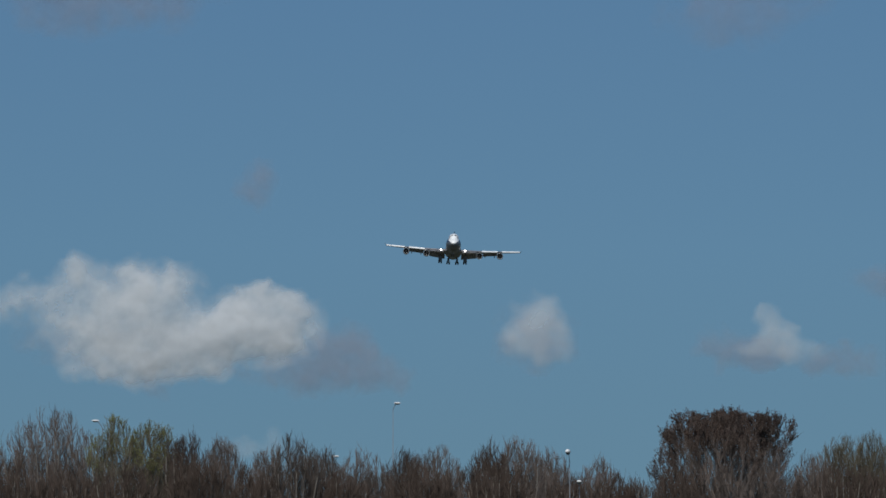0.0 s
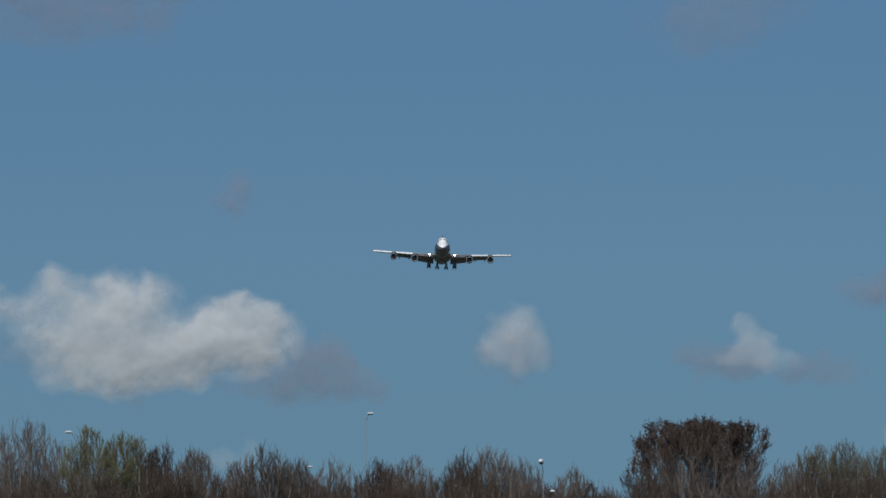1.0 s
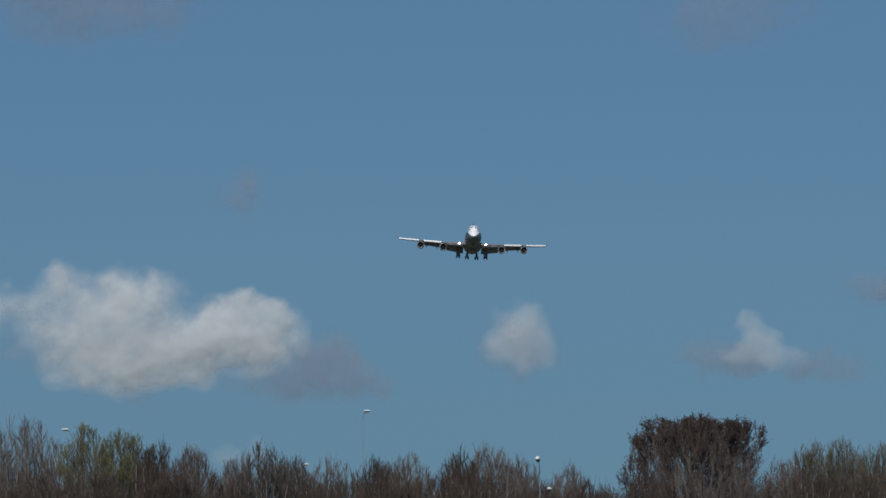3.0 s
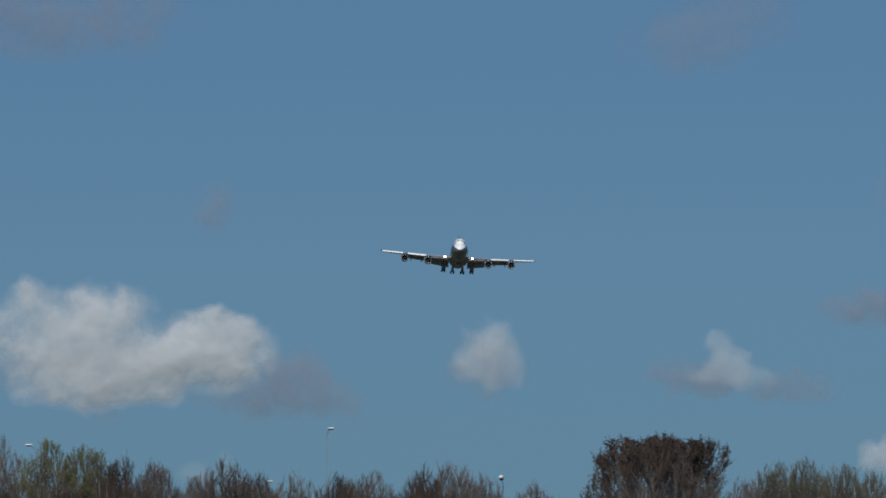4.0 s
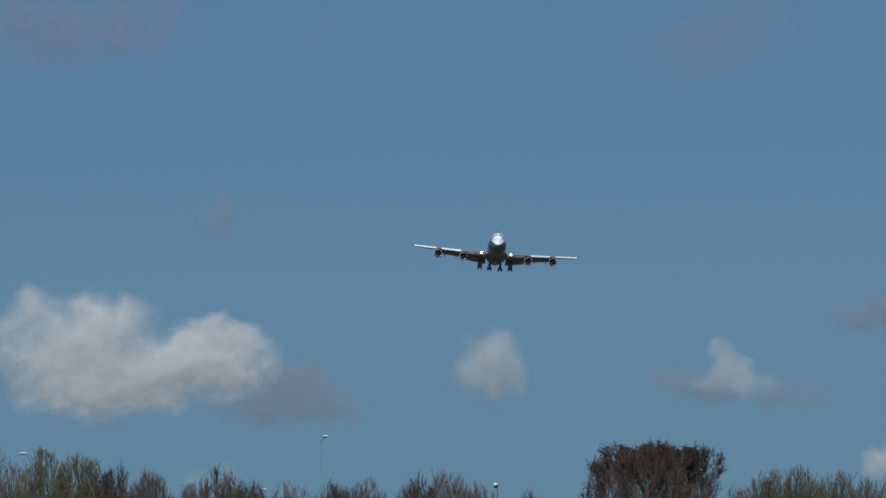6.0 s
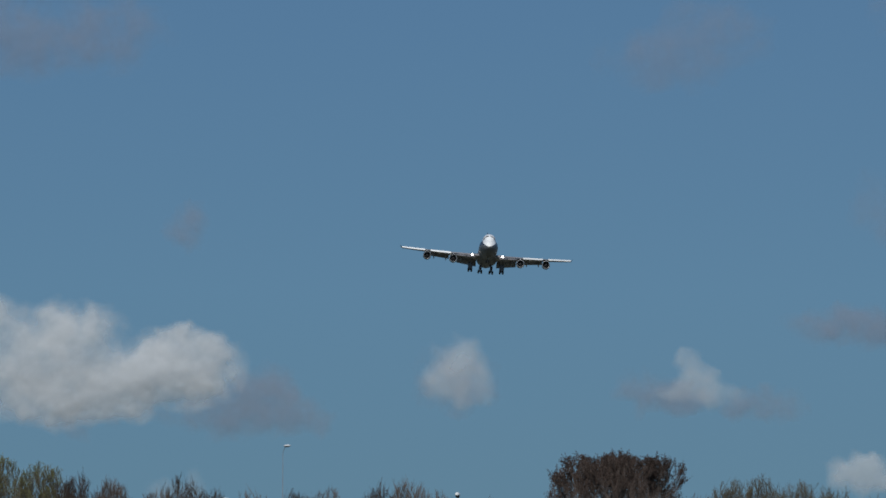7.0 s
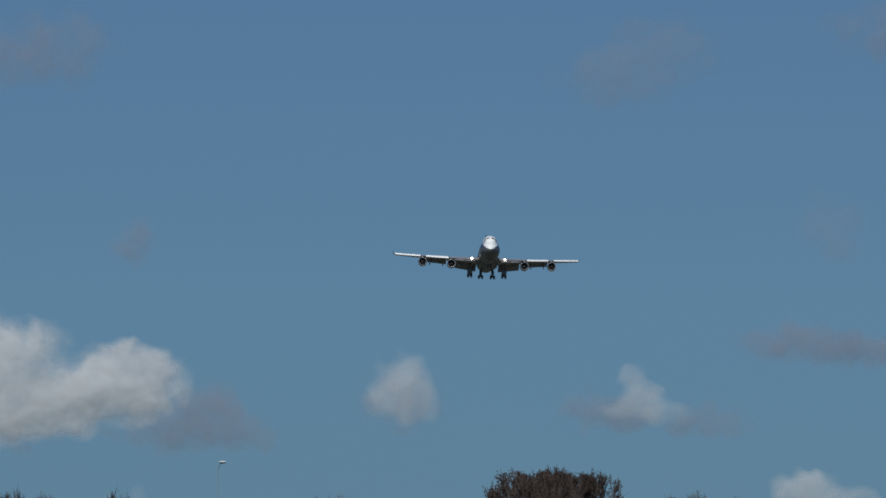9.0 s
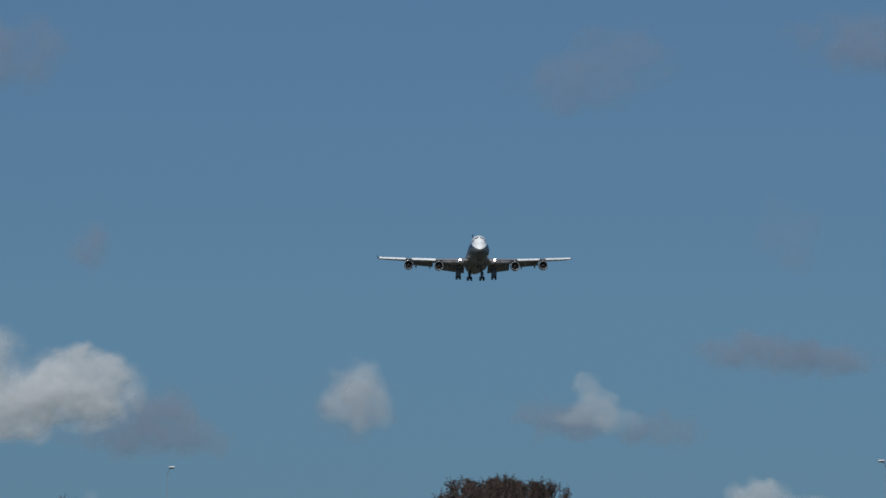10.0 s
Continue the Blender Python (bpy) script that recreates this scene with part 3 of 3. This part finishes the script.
# ---- clouds ----
def cloud(u, v, distance, lumps, mat, label, seed, dense=0.97, soft=0.5, swirl=1.0):
    """Billowing front and rear shells shaped to face the camera, swelling out of lumps: offset, half width, half height
    (bearing units), weight.
    """
    unit = distance / F
    lumps = np.array(lumps, dtype=float)
    grid = 4.0 if len(lumps) > 4 else 5.0
    pad = 60 + 0.5 * lumps[:, 2:4].max(axis=0)
    x0, x1 = (lumps[:, 0] - lumps[:, 2]).min() - pad[0], (lumps[:, 0] + lumps[:, 2]).max() + pad[0]
    z0, z1 = (-lumps[:, 1] - lumps[:, 3]).min() - pad[1], (-lumps[:, 1] + lumps[:, 3]).max() + pad[1]
    nx, nz = int((x1 - x0) / grid) + 2, int((z1 - z0) / grid) + 2
    gx, gz = np.meshgrid(x0 + grid * np.arange(nx), z0 + grid * np.arange(nz))

    def rough(size, octaves, k):
        return np.array([noise.fractal(Vector((a / size, k + 7.7 * seed, b / size)), 0.9, 2.1, octaves) for a, b in zip(gx.ravel(), gz.ravel())]).reshape(gx.shape)

    # eddies push the lumps' outlines about
    wx = gx + swirl * (16 * rough(85, 2, 1.3) + 9 * rough(30, 3, 3.1))
    wz = gz + swirl * (13 * rough(85, 2, 5.9) + 9 * rough(30, 3, 8.3))
    clear, heap = np.ones_like(gx), np.zeros_like(gx)
    for du, dv, rx, rz, weight in lumps:
        f = np.exp(-0.69 * (((wx - du) / rx) ** 2 + ((wz + dv) / rz) ** 2) ** 1.25)
        clear *= 1 - min(weight, 0.98) * f
        heap += (weight * f * min(rx, rz)) ** 2
    field = 1 - clear
    field = field + 0.24 * swirl * rough(44, 5, 11.7) * np.clip(3 * field, 0, 1) * np.clip(1.6 - field, 0, 1)
    t = np.clip((field - 0.2) / (soft + 0.12), 0, 1)
    whole = dense * t * t * (3 - 2 * t)
    cover = 1 - np.sqrt(1 - np.clip(whole, 0, 0.995))
    swell = 0.33 * np.sqrt(heap) * np.clip(t * 1.5, 0, 1) ** 0.5
    billow = swell + (2.6 * rough(50, 3, 15.1) + 11 * rough(130, 2, 21.1)) * swirl * np.clip(swell / 30, 0, 1)
    keep = whole > 0.004
    index = -np.ones(gx.shape, dtype=int)
    index[keep] = np.arange(keep.sum())
    n = int(keep.sum())
    front = np.stack([gx[keep], -billow[keep] - 2, gz[keep]], 1) * unit
    rear = np.stack([gx[keep], 0.6 * swell[keep] + 2, gz[keep]], 1) * unit
    a, b, c, d = index[:-1, :-1].ravel(), index[:-1, 1:].ravel(), index[1:, 1:].ravel(), index[1:, :-1].ravel()
    quads = np.stack([a, b, c, d], 1)
    quads = quads[(quads >= 0).all(axis=1)]
    me = bpy.data.meshes.new("cloud")
    me.from_pydata(np.concatenate([front, rear]).tolist(), [], np.concatenate([quads, quads[:, ::-1] + n]).tolist())
    me.attributes.new("cover", "FLOAT", "POINT").data.foreach_set("value", np.concatenate([cover[keep], cover[keep]]).astype(np.float32))
    ob = part("cloud", me, mat)
    ob.location = bearing(u, v, distance)
    return tagged(ob, label, "cloud", "drifting clouds", "stuff")


def clouds():
    """Every cloud with its drift, in bearing units a second."""
    made = []

    def add(drift, u, v, *rest, **kw):
        made.append((cloud(u, v, *rest, **kw), u, v, rest[0], drift))

    add(7.7, -470, 140, 4300, (
        (-60, -48, 88, 64, 0.9), (-158, -36, 44, 56, 0.5), (-48, -88, 44, 32, 0.75), (-104, 22, 96, 52, 0.8), (-10, 30, 126, 50, 0.92),
        (86, 4, 92, 44, 0.92), (162, -18, 72, 46, 0.85), (82, -44, 22, 22, 0.75), (150, -52, 30, 26, 0.75), (112, -40, 15, 15, 0.6), (188, -42, 18, 18, 0.6), (212, -4, 38, 40, 0.7), (140, 34, 84, 34, 0.5), (-76, 62, 95, 34, 0.55), (20, 62, 90, 30, 0.45),
        (-214, -70, 56, 50, 0.44), (-178, -110, 28, 26, 0.56), (-246, -16, 66, 54, 0.42), (-334, -48, 46, 46, 0.46)),
        CLOUD, "large white cumulus cloud with a grey base", 1, soft=0.75)
    # shaded tail, base and left flank of the cumulus, coloured grey
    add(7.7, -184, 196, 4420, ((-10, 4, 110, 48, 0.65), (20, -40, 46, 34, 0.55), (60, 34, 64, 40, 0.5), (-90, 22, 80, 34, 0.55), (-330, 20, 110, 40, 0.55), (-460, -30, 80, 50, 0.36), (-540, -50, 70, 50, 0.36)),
        CLOUD_SHADE, "thin grey cloud trailing from the cumulus", 12, dense=0.7, soft=0.72)
    add(7.7, 161, 144, 4400, ((2, -38, 36, 32, 0.56), (-14, -4, 46, 42, 0.62), (22, 6, 42, 44, 0.6), (-26, 24, 40, 28, 0.45), (24, 34, 44, 24, 0.42)), CLOUD, "small soft white puff of cloud", 2, dense=0.6, soft=0.72)
    # the puff's shaded underside, coloured grey
    add(7.7, 161, 168, 4480, ((0, 0, 80, 42, 0.7), (-4, -44, 50, 40, 0.4)), CLOUD_SHADE, "thin grey base of the small puff", 13, dense=0.66, soft=0.7)
    add(7.7, 586, 160, 4450, ((0, -36, 24, 28, 0.62), (0, -6, 42, 34, 0.66), (50, 14, 50, 24, 0.52), (-16, 20, 74, 22, 0.42)), CLOUD, "small white cloud with a flat trailing base", 3, dense=0.6, soft=0.72)
    # the small cloud's shaded underside, coloured grey
    add(7.7, 596, 188, 4520, ((0, 0, 112, 30, 0.66), (130, 14, 66, 28, 0.6), (-90, -14, 60, 34, 0.6)), CLOUD_SHADE, "thin grey base of the small cloud", 14, dense=0.66, soft=0.72)
    add(7.7, 893, 312, 4500, ((0, 6, 66, 30, 0.8), (-14, -12, 40, 24, 0.75), (76, 14, 48, 20, 0.5)), CLOUD, "low white cloud just above the treetops", 4, dense=0.7, soft=0.65)
    add(7.7, -314, 352, 4550, ((0, 0, 46, 30, 0.5), (-45, 12, 40, 24, 0.45)), CLOUD, "faint low cloud behind the treetops", 5, dense=0.35, soft=0.6)
    add(11, 890, 62, 4100, ((0, 2, 125, 40, 0.66), (-90, -14, 80, 32, 0.5), (84, 6, 80, 34, 0.62)), CLOUD_SHADE, "thin grey flat cloud", 6, dense=0.7, soft=0.7)
    add(12, 530, -440, 3900, ((0, 0, 120, 66, 0.6), (-60, 35, 80, 50, 0.5), (90, -30, 80, 56, 0.55)), CLOUD_SHADE, "thin grey veil of cloud", 7, dense=0.46, soft=0.75)
    add(14, -610, -435, 3800, ((0, 0, 130, 60, 0.6), (-90, -35, 110, 70, 0.62), (130, -30, 100, 66, 0.55)), CLOUD_SHADE, "thin grey veil of cloud", 8, dense=0.62, soft=0.75)
    add(12, 975, -500, 3850, ((0, 0, 120, 54, 0.6), (80, 10, 80, 50, 0.6)), CLOUD_SHADE, "thin grey veil of cloud", 9, dense=0.6, soft=0.75)
    add(10, -324, -116, 4000, ((0, 0, 36, 40, 0.7),), CLOUD_SHADE, "faint grey wisp of cloud", 10, dense=0.52, soft=0.65)
    add(11, 900, -150, 4050, ((0, 0, 60, 66, 0.65),), CLOUD_SHADE, "faint grey wisp of cloud", 11, dense=0.34, soft=0.65)
    return made


jumbo = airliner()
lamps()
woods()
drifting = clouds()

# turbofans' mean place in the airliner's own space
HUB = Vector((0, 2.2, -1.75))
PITCH = -1.6


def motions():
    rows = []
    for t, x, y, z, bank, yaw in FLIGHT:
        turn = pose(0, 0, 0, PITCH, bank, yaw)
        rows.append((t, Matrix.Translation(Vector((x, y, z)) - turn @ HUB) @ turn))
    walk(jumbo, rows)
    for ob, u, v, d, drift in drifting:
        walk(ob, [(t, Matrix.Translation(bearing(u + drift * t, v, d))) for t in (0, 5, 10)])


motions()
